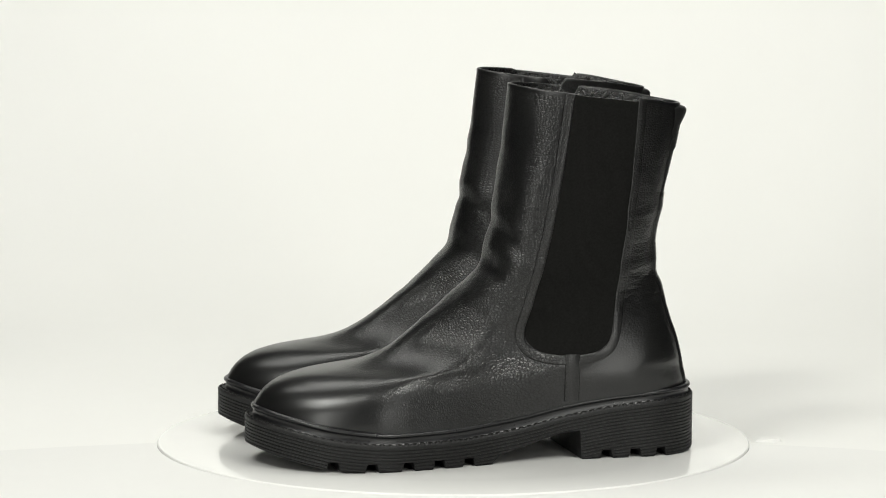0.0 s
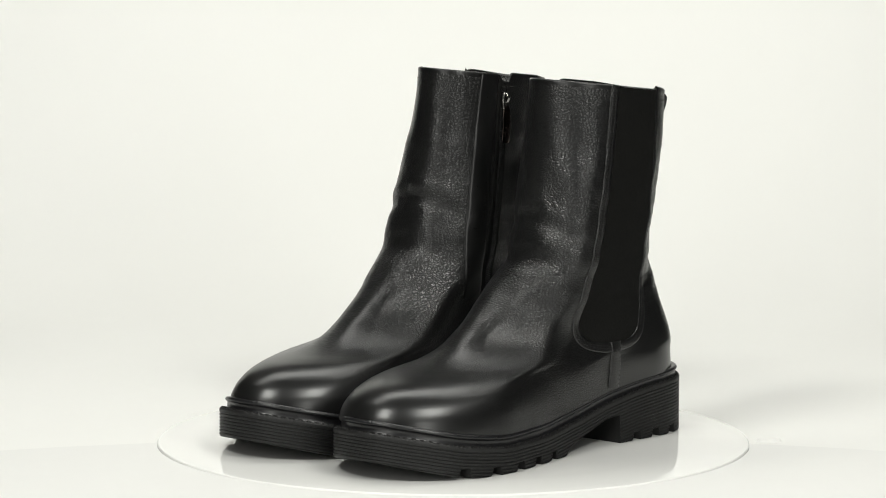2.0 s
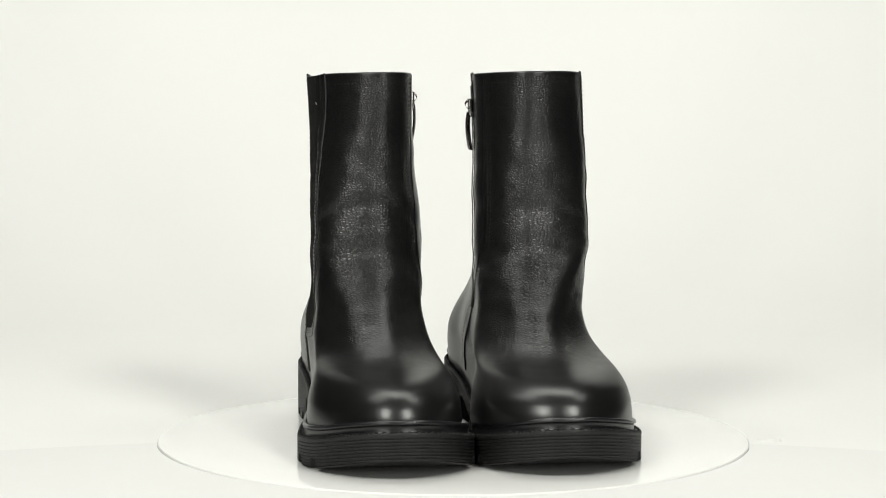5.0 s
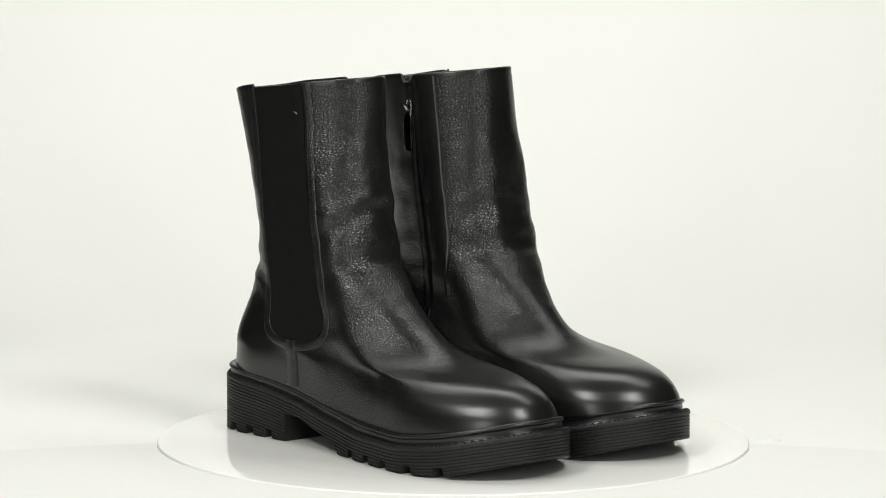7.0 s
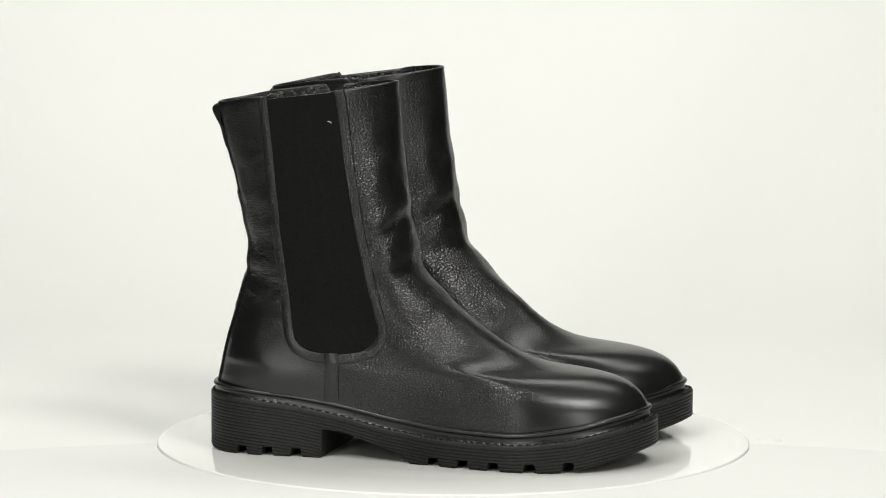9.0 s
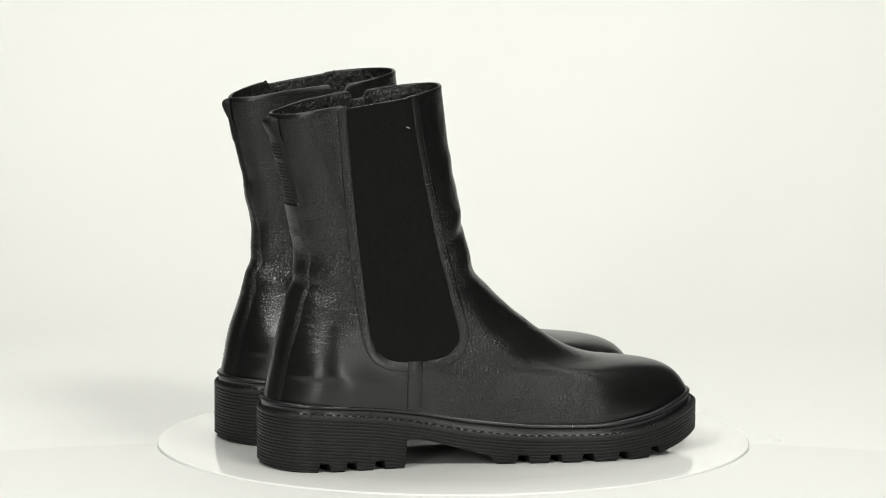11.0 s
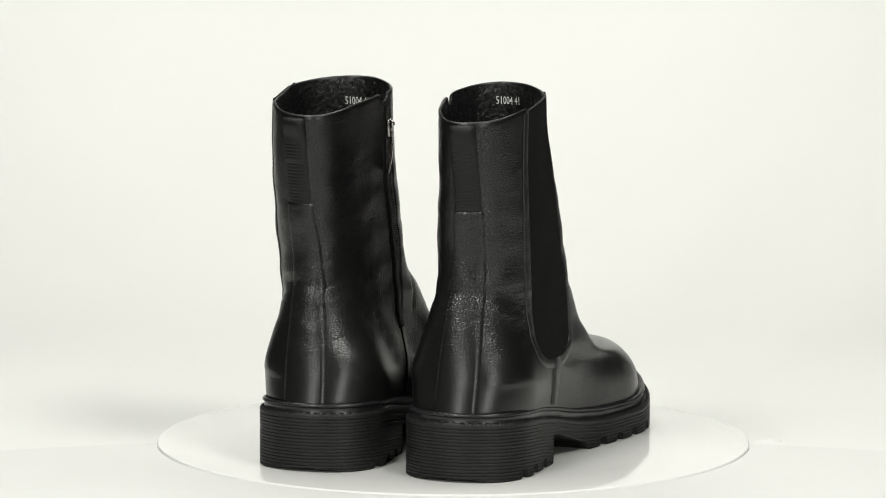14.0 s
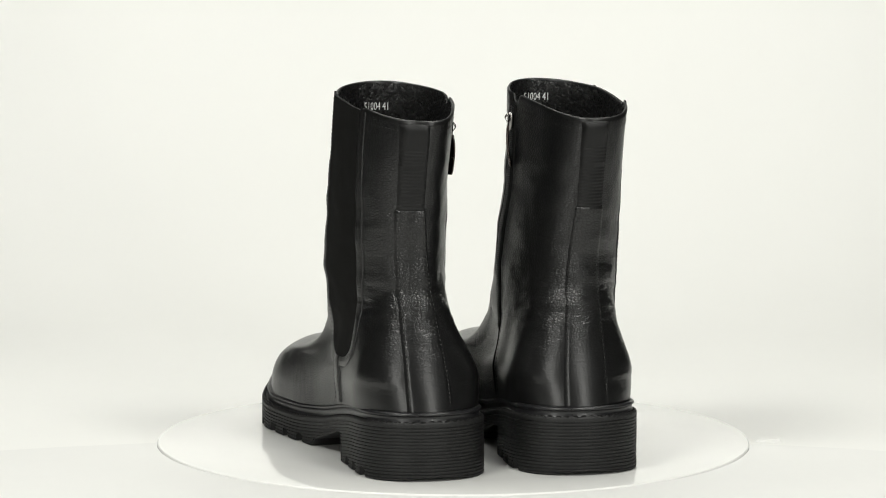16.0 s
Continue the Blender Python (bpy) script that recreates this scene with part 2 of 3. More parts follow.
def relief(x, y, z):
    """Folds of the leather, in millimetres, along the normal."""
    s = SHAPE["seed"]
    r = 0.0
    arch = 0.22 * (142 - x) + 0.006 * y * y
    front = float(step(98, 138, x))
    r += -0.8 * math.exp(-((z - 127 + arch) / 6.5) ** 2) * front
    r += 0.9 * math.exp(-((z - 140 + arch) / 7.5) ** 2) * front
    r += -(0.7 + 0.13 * s) * math.exp(-((z - 155 - s + arch * 1.3) / 5.0) ** 2) * front
    r += (0.5 + 0.1 * s) * math.exp(-((z - 166 - s + arch * 1.3) / 5.0) ** 2) * front
    back = 1 - float(step(30, 60, x))
    r += -1.1 * math.exp(-((z - 128 + 0.3 * x) / 5.0) ** 2) * back + 0.8 * math.exp(-((z - 117 + 0.3 * x) / 5.0) ** 2) * back
    low = (1 - float(step(45, 95, x))) * math.exp(-((z - 108) / 22) ** 2)
    r += low * 0.35 * noise.noise(Vector((x / 9 + 1, y / 14 + s, z / 3.6)))
    mid = float(step(66, 100, z)) * (1 - float(step(185, 222, z)))
    r += mid * 0.9 * noise.noise(Vector((x / 22, y / 22 + s, z / 15)))
    r += mid * 0.3 * noise.noise(Vector((x / 10 + 7, y / 10 + s, z / 6.5)))
    r += 0.4 * noise.noise(Vector((x / 13 + 3, y / 13 + s, z / 70))) * float(step(110, 160, z))
    vamp = float(step(150, 175, x)) * (1 - float(step(215, 235, x)))
    r += vamp * 0.12 * noise.noise(Vector((x / 5, y / 26 + s, z / 9)))
    return r


def surface(x, z, side, lift=0.0):
    """A point on the upper's side, lifted off along the normal."""
    e = 0.4
    y = float(side_y(x, z, side))
    dx = (float(side_y(x + e, z, side)) - float(side_y(x - e, z, side))) / (2 * e)
    dz = (float(side_y(x, z + e, side)) - float(side_y(x, z - e, side))) / (2 * e)
    n = Vector((-dx, 1.0, -dz)) * side
    n.normalize()
    n.y = abs(n.y) * side
    return Vector((x, y, z)) + n * (relief(x, y, z) + lift)


def end_surface(y, z, lift=0.0, front=False):
    """A point on the upper's back (or front) at y and z."""
    xb, xf = float(back_x(z)), float(front_x(z))
    a, b = (xf, xf - 45) if front else (xb, xb + 30)
    side = 1 if y > float(middle_y(a, z)) else -1
    for _ in range(18):
        m = (a + b) / 2
        c = float(middle_y(m, z))
        if float(half_width(m, z, side)) < abs(y - c):
            a = m
        else:
            b = m
    x = (a + b) / 2
    d = 1 if front else -1
    return Vector((x + d * (relief(x, y, z) + lift), y, z))


def boot_upper_rings(layers=170, around=130):
    """Rings of the upper, from the welt to the collar."""
    dense = np.linspace(37, 245, 4000)
    arc = np.concatenate([[0], np.cumsum(np.hypot(np.diff(front_x(dense)), np.diff(dense)))])
    arc /= arc[-1]
    rings = []
    for j in range(layers):
        s = j / (layers - 1)
        zf = np.interp(s, arc, dense)
        zb = np.interp(s, [0, 0.62, 1], [44, 132, 230])
        xf, xb = front_x(zf), back_x(zb)
        a = np.pi * np.arange(around + 1) / around
        x = xb + (xf - xb) * (1 - np.cos(a)) / 2
        f = (x - xb) / (xf - xb)
        z = zb + (zf - zb) * f
        z = z + (1 - s) ** 2.5 * (welt_z(x) - (welt_z(xb) + (welt_z(xf) - welt_z(xb)) * f))
        out = []
        for side in (1, -1):
            gap = (46, 49, 90, 93) if side > 0 else (70, 73, 79, 83)
            dip = step(gap[0], gap[1], x) * (1 - step(gap[2], gap[3], x)) * (0.7 if side > 0 else 4.5) * step(0.955, 1.0, s)
            # the back of the collar is scooped out between its corners
            dip = dip - 1.6 * step(4, 34, x - xb) * (1 - step(gap[0] - 3, gap[1], x)) * step(0.9, 1.0, s)
            y = side_y(x, z, side)
            y[0] = y[-1] = np.nan
            out.append(np.stack([x, y, z - dip], 1))
        for q in out:
            q[0, 1], q[-1, 1] = middle_y(xb, zb), middle_y(xf, zf)
        rings.append(np.concatenate([out[0], out[1][-2:0:-1]]))
    return np.array(rings)


def ring_mesh(name, rings, closed=True):
    k, n = rings.shape[:2]
    faces = [(j * n + i, j * n + (i + 1) % n, (j + 1) * n + (i + 1) % n, (j + 1) * n + i)
             for j in range(k - 1) for i in range(n if closed else n - 1)]
    return mesh_of(name, rings.reshape(-1, 3), faces)


def ring_normals(rings):
    du = np.roll(rings, -1, 1) - np.roll(rings, 1, 1)
    dv = np.gradient(rings, axis=0)
    nrm = np.cross(dv, du)
    return nrm / np.maximum(np.linalg.norm(nrm, axis=2, keepdims=True), 1e-9)


def sole_outline(n=260):
    """The outsole's outline: points and outward normals, outer side first, from the heel's back to the toe and round."""
    a = np.pi * np.arange(n + 1) / n
    t = 0.5 * (1 - np.cos(a)) / 2 + 0.5 * np.linspace(0, 1, n + 1)
    ends = (1 - np.clip(1 - t / 0.15, 0, 1) ** 2.6) ** 0.5 * (1 - np.clip((t - 0.72) / 0.28, 0, 1) ** 2.6) ** (1 / 2.1)
    wo = curve([0, 0.14, 0.30, 0.45, 0.62, 0.74, 0.86, 1], [41.5, 41.8, 41, 44.5, 55, 59.5, 56, 48])(t) * ends
    wi = curve([0, 0.14, 0.30, 0.45, 0.62, 0.74, 0.86, 1], [41.5, 41.8, 38.5, 38.5, 49.5, 56, 56, 49])(t) * ends
    x = 302.5 * t
    pts = np.concatenate([np.stack([x, wo], 1), np.stack([x, -wi], 1)[-2:0:-1]])
    d = np.roll(pts, -1, 0) - np.roll(pts, 1, 0)
    nrm = np.stack([-d[:, 1], d[:, 0]], 1)
    nrm /= np.linalg.norm(nrm, axis=1, keepdims=True)
    if np.mean(nrm[:, 1] * np.sign(pts[:, 1] + 1e-9)) < 0:
        nrm = -nrm
    return pts, nrm


NOTCHES = [(31.5, 3.0), (49.5, 3.0), (69, 3.0), (164.5, 3.2), (185.5, 3.2), (207, 3.2), (231.5, 3.2), (256, 3.0)]


def sole_bottom(x):
    """The height of the tread at x: heel block, arch, forefoot lugs, toe spring."""
    z = bottom_z(x)
    arch = np.interp(x, [86.2, 87.4, 100, 143, 148], [0, 19, 18, 5.5, 0])
    z = np.maximum(z, np.where((x > 86.2) & (x < 148), arch, 0))
    for c, w in NOTCHES:
        d = np.abs(x - c)
        z = np.maximum(z, np.where(d < w + 1.2, (bottom_z(c) + 5.6) * (1 - np.clip((d - w) / 1.2, 0, 1)), 0))
    return z


def boot_outsole():
    pts, nrm = sole_outline(420)
    x = pts[:, 0]
    top, low = rand_z(x) + 0.6, sole_bottom(x)
    teeth = np.where((np.arange(len(x)) // 2) % 2 == 0, 0.5, 0.0)
    levels = [(pts - nrm * 7.0, top - 0.2), (pts - nrm * 2.8, top - 0.1), (pts - nrm * 2.6, top + teeth), (pts - nrm * 0.7, top + teeth), (pts, top - 0.7)]
    pitch = 2.15
    wander = np.array([0.18 * noise.noise(Vector((q[0] / 9, q[1] / 9, 5))) for q in pts])
    for k in range(18):
        for part, inset in ((0.10, 0.0), (0.58, 0.0), (0.70, 0.65), (0.98, 0.65)):
            z = top - 1.4 - (k + part) * pitch + wander
            levels.append((pts - nrm * inset, np.maximum(z, low + 0.6)))
    levels.append((pts - nrm * 1.0, low))
    cap = top + 0.6
    rings = np.array([np.concatenate([q, np.minimum(z, cap)[:, None]], 1) for q, z in levels])
    k, n = rings.shape[:2]
    faces = [(j * n + i, j * n + (i + 1) % n, (j + 1) * n + (i + 1) % n, (j + 1) * n + i) for j in range(k - 1) for i in range(n)]
    base = (k - 1) * n
    for i in range(n // 2):
        for o in (0, base):
            q = list(dict.fromkeys([o + i, o + i + 1, o + (n - i - 1) % n, o + (n - i) % n]))
            if len(q) > 2:
                faces.append(tuple(q))
    return sharpen(fix_normals(mesh_of("outsole", rings.reshape(-1, 3) / 1000, faces)), 35)


def boot_rand():
    """The rubber strip between upper and outsole, with the bead on top."""
    pts, nrm = sole_outline()
    x = pts[:, 0]
    lo, hi = rand_z(x) + 0.3, welt_z(x)
    inset = np.interp(x, [0, 60, 140, 220, 302], [2.6, 2.9, 3.8, 4.5, 5.0])[:, None]
    rings = []
    for d, f in ((-0.5, 0.0), (0.0, 0.04), (0.5, 0.56), (0.2, 0.62), (-0.7, 0.70), (-1.0, 0.80), (-0.7, 0.92), (0.2, 1.02), (1.2, 1.04), (2.0, 0.98), (4.5, 0.9), (8.0, 0.85)):
        rings.append(np.concatenate([pts - nrm * (inset + d), (lo + (hi - lo) * f)[:, None]], 1))
    return fix_normals(ring_mesh("rand", np.array(rings) / 1000))


def resample(path, gap):
    """Even points along a polyline of vectors."""
    pts = np.array([tuple(p) for p in path], float)
    d = np.concatenate([[0], np.cumsum(np.linalg.norm(np.diff(pts, axis=0), axis=1))])
    n = max(2, int(d[-1] / gap) + 1)
    s = np.linspace(0, d[-1], n)
    return np.stack([np.interp(s, d, pts[:, k]) for k in range(pts.shape[1])], 1)


def stitch_line(verts, faces, points, normals, length, width, height, gap):
    """Adds small rounded stitches along a line."""
    d = np.concatenate([[0], np.cumsum(np.linalg.norm(np.diff(points, axis=0), axis=1))])
    s = 0.0
    while s + length < d[-1]:
        a = np.array([np.interp(s, d, points[:, k]) for k in range(3)])
        b = np.array([np.interp(s + length, d, points[:, k]) for k in range(3)])
        n = np.array([np.interp(s + length / 2, d, normals[:, k]) for k in range(3)])
        n = n / np.linalg.norm(n)
        u = (b - a) / np.linalg.norm(b - a)
        w = np.cross(n, u)
        k = len(verts)
        q, r = a + 0.28 * (b - a), a + 0.72 * (b - a)
        verts += [a - n * 0.2, q + w * width / 2, q + n * height, q - w * width / 2, r + w * width / 2, r + n * height, r - w * width / 2, b - n * 0.2]
        faces += [(k, k + 1, k + 2), (k, k + 2, k + 3), (k + 1, k + 4, k + 5, k + 2), (k + 2, k + 5, k + 6, k + 3), (k + 7, k + 5, k + 4), (k + 7, k + 6, k + 5)]
        s += gap


def side_line(path, side, lift):
    """Points and normals on the upper's side along a path of (x, z)."""
    flat = resample(path, 1.5)
    flat = flat[flat[:, 1] < collar_z(flat[:, 0], side) - 1.5]
    pts = np.array([tuple(surface(x, z, side, lift)) for x, z in flat])
    up = np.array([tuple(surface(x, z, side, lift + 1)) for x, z in flat])
    return pts, up - pts


def rounded(path, gap=2.0, turns=6):
    """Smooths the corners of a path."""
    p = resample(path, gap)
    for _ in range(turns):
        p[1:-1] = 0.25 * p[:-2] + 0.5 * p[1:-1] + 0.25 * p[2:]
    return p


def ribbon(name, path, side, width, lift, edge=0.4):
    """A flat strip of leather or tape, with rounded edges, laid along a path on the upper's side."""
    flat = resample(path, 1.6)
    flat[:, 1] = np.minimum(flat[:, 1], collar_z(flat[:, 0], side) - 0.3)
    flat = resample(flat, 1.6)
    d = np.gradient(flat, axis=0)
    d /= np.linalg.norm(d, axis=1, keepdims=True)
    per = np.stack([-d[:, 1], d[:, 0]], 1)
    rows = []
    for f, l in ((-0.5, -edge), (-0.46, lift * 0.7), (-0.36, lift), (0.0, lift), (0.36, lift), (0.46, lift * 0.7), (0.5, -edge)):
        rows.append([tuple(surface(p[0] + q[0] * width * f, p[1] + q[1] * width * f, side, l)) for p, q in zip(flat, per)])
    return fix_normals(ring_mesh(name, np.array(rows) / 1000, closed=False))


# the elastic gore's outline on the outer side
GORE_FRONT = [(92.0, 245), (99.5, 195), (108, 150), (118, 110), (124.5, 86)]
GORE_BACK = [(47, 243), (52, 190), (56.5, 147), (61.5, 110), (64.5, 86)]
GORE_FOOT = [(124.5, 86), (123, 78), (117, 72.5), (106, 69.5), (93, 68.5), (82, 69), (74, 71), (67.5, 76), (64.5, 86)]


def boot_gore():
    """The elastic panel: a cloth patch with its lower end rounded."""
    ff, fb = curve([p[1] for p in GORE_FRONT], [p[0] for p in GORE_FRONT]), curve([p[1] for p in GORE_BACK], [p[0] for p in GORE_BACK])
    rows = []
    for k in range(90):
        f = k / 89
        z = 68.6 + (243.5 - 68.6) * f
        a, b = (float(fb(z)), float(ff(z)))
        if z < 86:
            r = math.sqrt(max(0.0, 1 - ((86 - z) / 17.4) ** 2))
            m = 93 + (a + b - 186) / 2 * 0.5
            a, b = m + (a - m) * (0.15 + 0.85 * r), m + (b - m) * (0.15 + 0.85 * r)
        rows.append([tuple(surface(q, min(z, float(collar_z(q, 1)) + 0.7), 1, 0.45)) for q in np.linspace(a, b, 37)])
    return fix_normals(ring_mesh("elastic_gore", np.array(rows) / 1000, closed=False))


ZIP_LINE = [(79.5, 241), (81, 215), (84.5, 178), (93, 140), (99, 108), (101.5, 82), (100, 58), (98, 39)]
ZIP_FRONT = [(100, 243), (107.5, 205), (116, 160), (121, 128), (122, 90)]
ZIP_BACK = [(75, 239), (79, 200), (84, 160), (90, 120), (93.5, 80), (93, 40)]


def boot_zip_teeth():
    verts, faces = [], []
    pts, nrm = side_line(ZIP_LINE[:6], -1, 0.9)
    d = np.concatenate([[0], np.cumsum(np.linalg.norm(np.diff(pts, axis=0), axis=1))])
    s, flip = 2.0, 1
    while s < d[-1] - 2:
        p = np.array([np.interp(s, d, pts[:, k]) for k in range(3)])
        n = np.array([np.interp(s, d, nrm[:, k]) for k in range(3)])
        n /= np.linalg.norm(n)
        u = np.array([np.interp(min(s + 1, d[-1]), d, pts[:, k]) for k in range(3)]) - p
        u /= np.linalg.norm(u)
        w = np.cross(n, u)
        c = p + w * 0.9 * flip
        k = len(verts)
        for a in (-1, 1):
            for b in (-1, 1):
                for h in (0, 1):
                    verts.append(c + w * 1.25 * a * (1 - 0.15 * h) + u * 0.42 * b * (1 - 0.3 * h) + n * (0.9 * h - 0.2))
        faces += [(k + 1, k + 3, k + 7, k + 5), (k, k + 1, k + 5, k + 4), (k + 2, k + 6, k + 7, k + 3), (k, k + 2, k + 3, k + 1), (k + 4, k + 5, k + 7, k + 6)]
        s += 0.75
        flip = -flip
    return fix_normals(mesh_of("zip_teeth", np.array(verts) / 1000, faces, smooth=False))


def bar(rows, width, thick, sides=10):
    """A bar with rounded edges swept along rows of (point, across, out, scale)."""
    rings = []
    for p, across, out, k in rows:
        ring = []
        for i in range(sides * 2):
            a = 2 * math.pi * i / (sides * 2)
            ca, sa = math.cos(a), math.sin(a)
            ring.append(tuple(Vector(p) + Vector(across) * (width / 2 * k * math.copysign(abs(ca) ** 0.5, ca)) + Vector(out) * (thick / 2 * math.copysign(abs(sa) ** 0.6, sa))))
        rings.append(ring)
    return np.array(rings)


def capped(name, rings):
    me = ring_mesh(name, rings / 1000)
    bm = bmesh.new()
    bm.from_mesh(me)
    bm.verts.ensure_lookup_table()
    n, k = rings.shape[1], rings.shape[0]
    bm.faces.new([bm.verts[i] for i in range(n)])
    bm.faces.new([bm.verts[(k - 1) * n + i] for i in range(n)])
    bmesh.ops.recalc_face_normals(bm, faces=bm.faces)
    bm.to_mesh(me)
    bm.free()
    return sharpen(me, 40)


def boot_slider(z0):
    """The zip's slider body, at the top of the teeth."""
    rows = []
    for z, k in ((z0 + 1, 0.5), (z0 + 0.4, 0.9), (z0 - 4, 1.0), (z0 - 9, 0.72), (z0 - 11, 0.6), (z0 - 11.5, 0.4)):
        x = float(curve([p[1] for p in ZIP_LINE], [p[0] for p in ZIP_LINE])(z))
        p = surface(x, z, -1, 2.2)
        rows.append((p, (1, 0, 0), (0, -1, 0), k))
    return capped("zip_slider", bar(rows, 6.4, 3.4))


def boot_bail(z0):
    """The arched lug on the slider that holds the pull."""
    rows = []
    x = float(curve([p[1] for p in ZIP_LINE], [p[0] for p in ZIP_LINE])(z0))
    p = surface(x, z0 - 3, -1, 3.4)
    for i in range(13):
        a = math.pi * i / 12
        rows.append((p + Vector((0, -2.3 * math.sin(a), 3.4 - 6.5 * i / 12)), (1, 0, 0), (0, -math.cos(a * 0.6), 0.5), 1.0))
    return capped("zip_bail", bar(rows, 2.2, 1.2))


def boot_pull(z0):
    """The hanging pull of the zip, slightly bowed."""
    rows = []
    x = float(curve([p[1] for p in ZIP_LINE], [p[0] for p in ZIP_LINE])(z0 - 9))
    base = surface(x, z0 - 8, -1, 3.6)
    for i in range(17):
        f = i / 16
        k = 0.55 + 0.45 * float(step(0, 0.2, f)) - 0.25 * float(step(0.93, 1.0, f))
        rows.append((base + Vector((-1.6 * f * f + 0.6 * f, -1.1 * math.sin(math.pi * f) + 1.6 * f, -26.0 * f)), (0.97, 0.25, 0), (0.25, -0.97, 0), k))
    return capped("zip_pull", bar(rows, 6.3, 1.7))


def back_patch(name, rows_z, half, centre, lift, cols=15, thin=0.4):
    """A strip over the back seam."""
    rows = []
    for z in rows_z:
        h, c = half(z), centre(z)
        row = []
        for i in range(cols):
            f = -1 + 2 * i / (cols - 1)
            up = lift if 0 < i < cols - 1 else -thin
            row.append(tuple(end_surface(c + h * f, z, up)))
        rows.append(row)
    rows = np.array(rows)
    rows[0, :, 0] += lift + thin
    rows[-1, :, 0] += lift + thin
    return fix_normals(ring_mesh(name, rows / 1000, closed=False))


def boot_tab(centre):
    """The cloth pull loop: ribbed webbing down the back, folded over the collar."""
    rows = []
    c = centre(225)
    for k in range(76):
        z = 172 + (213 - 172) * k / 75
        puff = 0.9 + 1.3 * math.sin(math.pi * (z - 172) / 82) ** 2 * (1 if z > 200 else 0.5) + (0.3 if (k // 2) % 2 else 0.0)
        rows.append([tuple(end_surface(centre(z) + 9.0 * f, z, puff if abs(f) < 0.99 else -0.3)) for f in np.linspace(-1, 1, 13)])
    # the fold that stands off the back and goes over the edge
    for dx, z in ((-2.6, 216.0), (-4.4, 219.0), (-6.0, 222.0), (-7.0, 224.6), (-6.8, 226.6), (-5.2, 228.0), (-2.2, 228.9), (1.2, 229.2)):
        row = []
        for f in np.linspace(-1, 1, 13):
            q = end_surface(c + 9.0 * f, 0.5 * (z + 222), 0)
            row.append((q.x + 0.78 * dx * (1 - 0.9 * abs(f) ** 10), q.y, z - 0.4 * abs(f)))
        rows.append(row)
    return fix_normals(ring_mesh("pull_tab", np.array(rows) / 1000, closed=False))


def boot_lining(rings):
    """The lining inside the shaft with the footbed below, and the folded collar edge."""
    cen = rings.mean(axis=1, keepdims=True)
    top = rings[-1]
    inward = (cen[-1] - top) * [1, 1, 0]
    inward /= np.linalg.norm(inward, axis=1, keepdims=True)
    rim = [top - inward * 0.25 - np.array([0, 0, 2.2])]
    for d, dz in ((-0.3, -0.2), (0.0, 0.35), (0.5, 0.75), (1.1, 0.85), (1.7, 0.55), (2.0, -0.2), (2.1, -3.0)):
        rim.append(top + inward * d + np.array([0, 0, dz]))
    out = [top + inward * 2.0 - np.array([0, 0, 0.4])]
    for j in range(rings.shape[0] - 3, 70, -4):
        inw = (cen[j] - rings[j]) * [1, 1, 0]
        inw /= np.maximum(np.linalg.norm(inw, axis=1, keepdims=True), 1e-9)
        wob = np.array([0.5 * noise.noise(Vector(tuple(q / 7))) for q in rings[j]])[:, None]
        out.append(rings[j] + inw * (2.6 + wob))
    out.append(out[-1] * 0.02 + out[-1].mean(axis=0) * 0.98)
    return fix_normals(ring_mesh("lining", np.array(out) / 1000)), fix_normals(ring_mesh("collar_edge", np.array(rim) / 1000))


def boot_text(parent, y_start, direction, z, words, mat):
    """The white stamp inside the collar, bent to the lining."""
    cu = bpy.data.curves.new("stamp", "FONT")
    cu.body = words
    cu.size, cu.space_character, cu.resolution_u = 7.6, 0.98, 2
    ob = bpy.data.objects.new("stamp", cu)
    scene.collection.objects.link(ob)
    me = bpy.data.meshes.new_from_object(ob.evaluated_get(bpy.context.evaluated_depsgraph_get()))
    bpy.data.objects.remove(ob)
    for v in me.vertices:
        y = y_start + direction * v.co.x * 0.62
        p = end_surface(y, z + v.co.y, -3.4, front=True)
        v.co = Vector((p.x, y, z + v.co.y)) / 1000
    part_of("stamp", me, mat, parent, "white stamped size numbers")


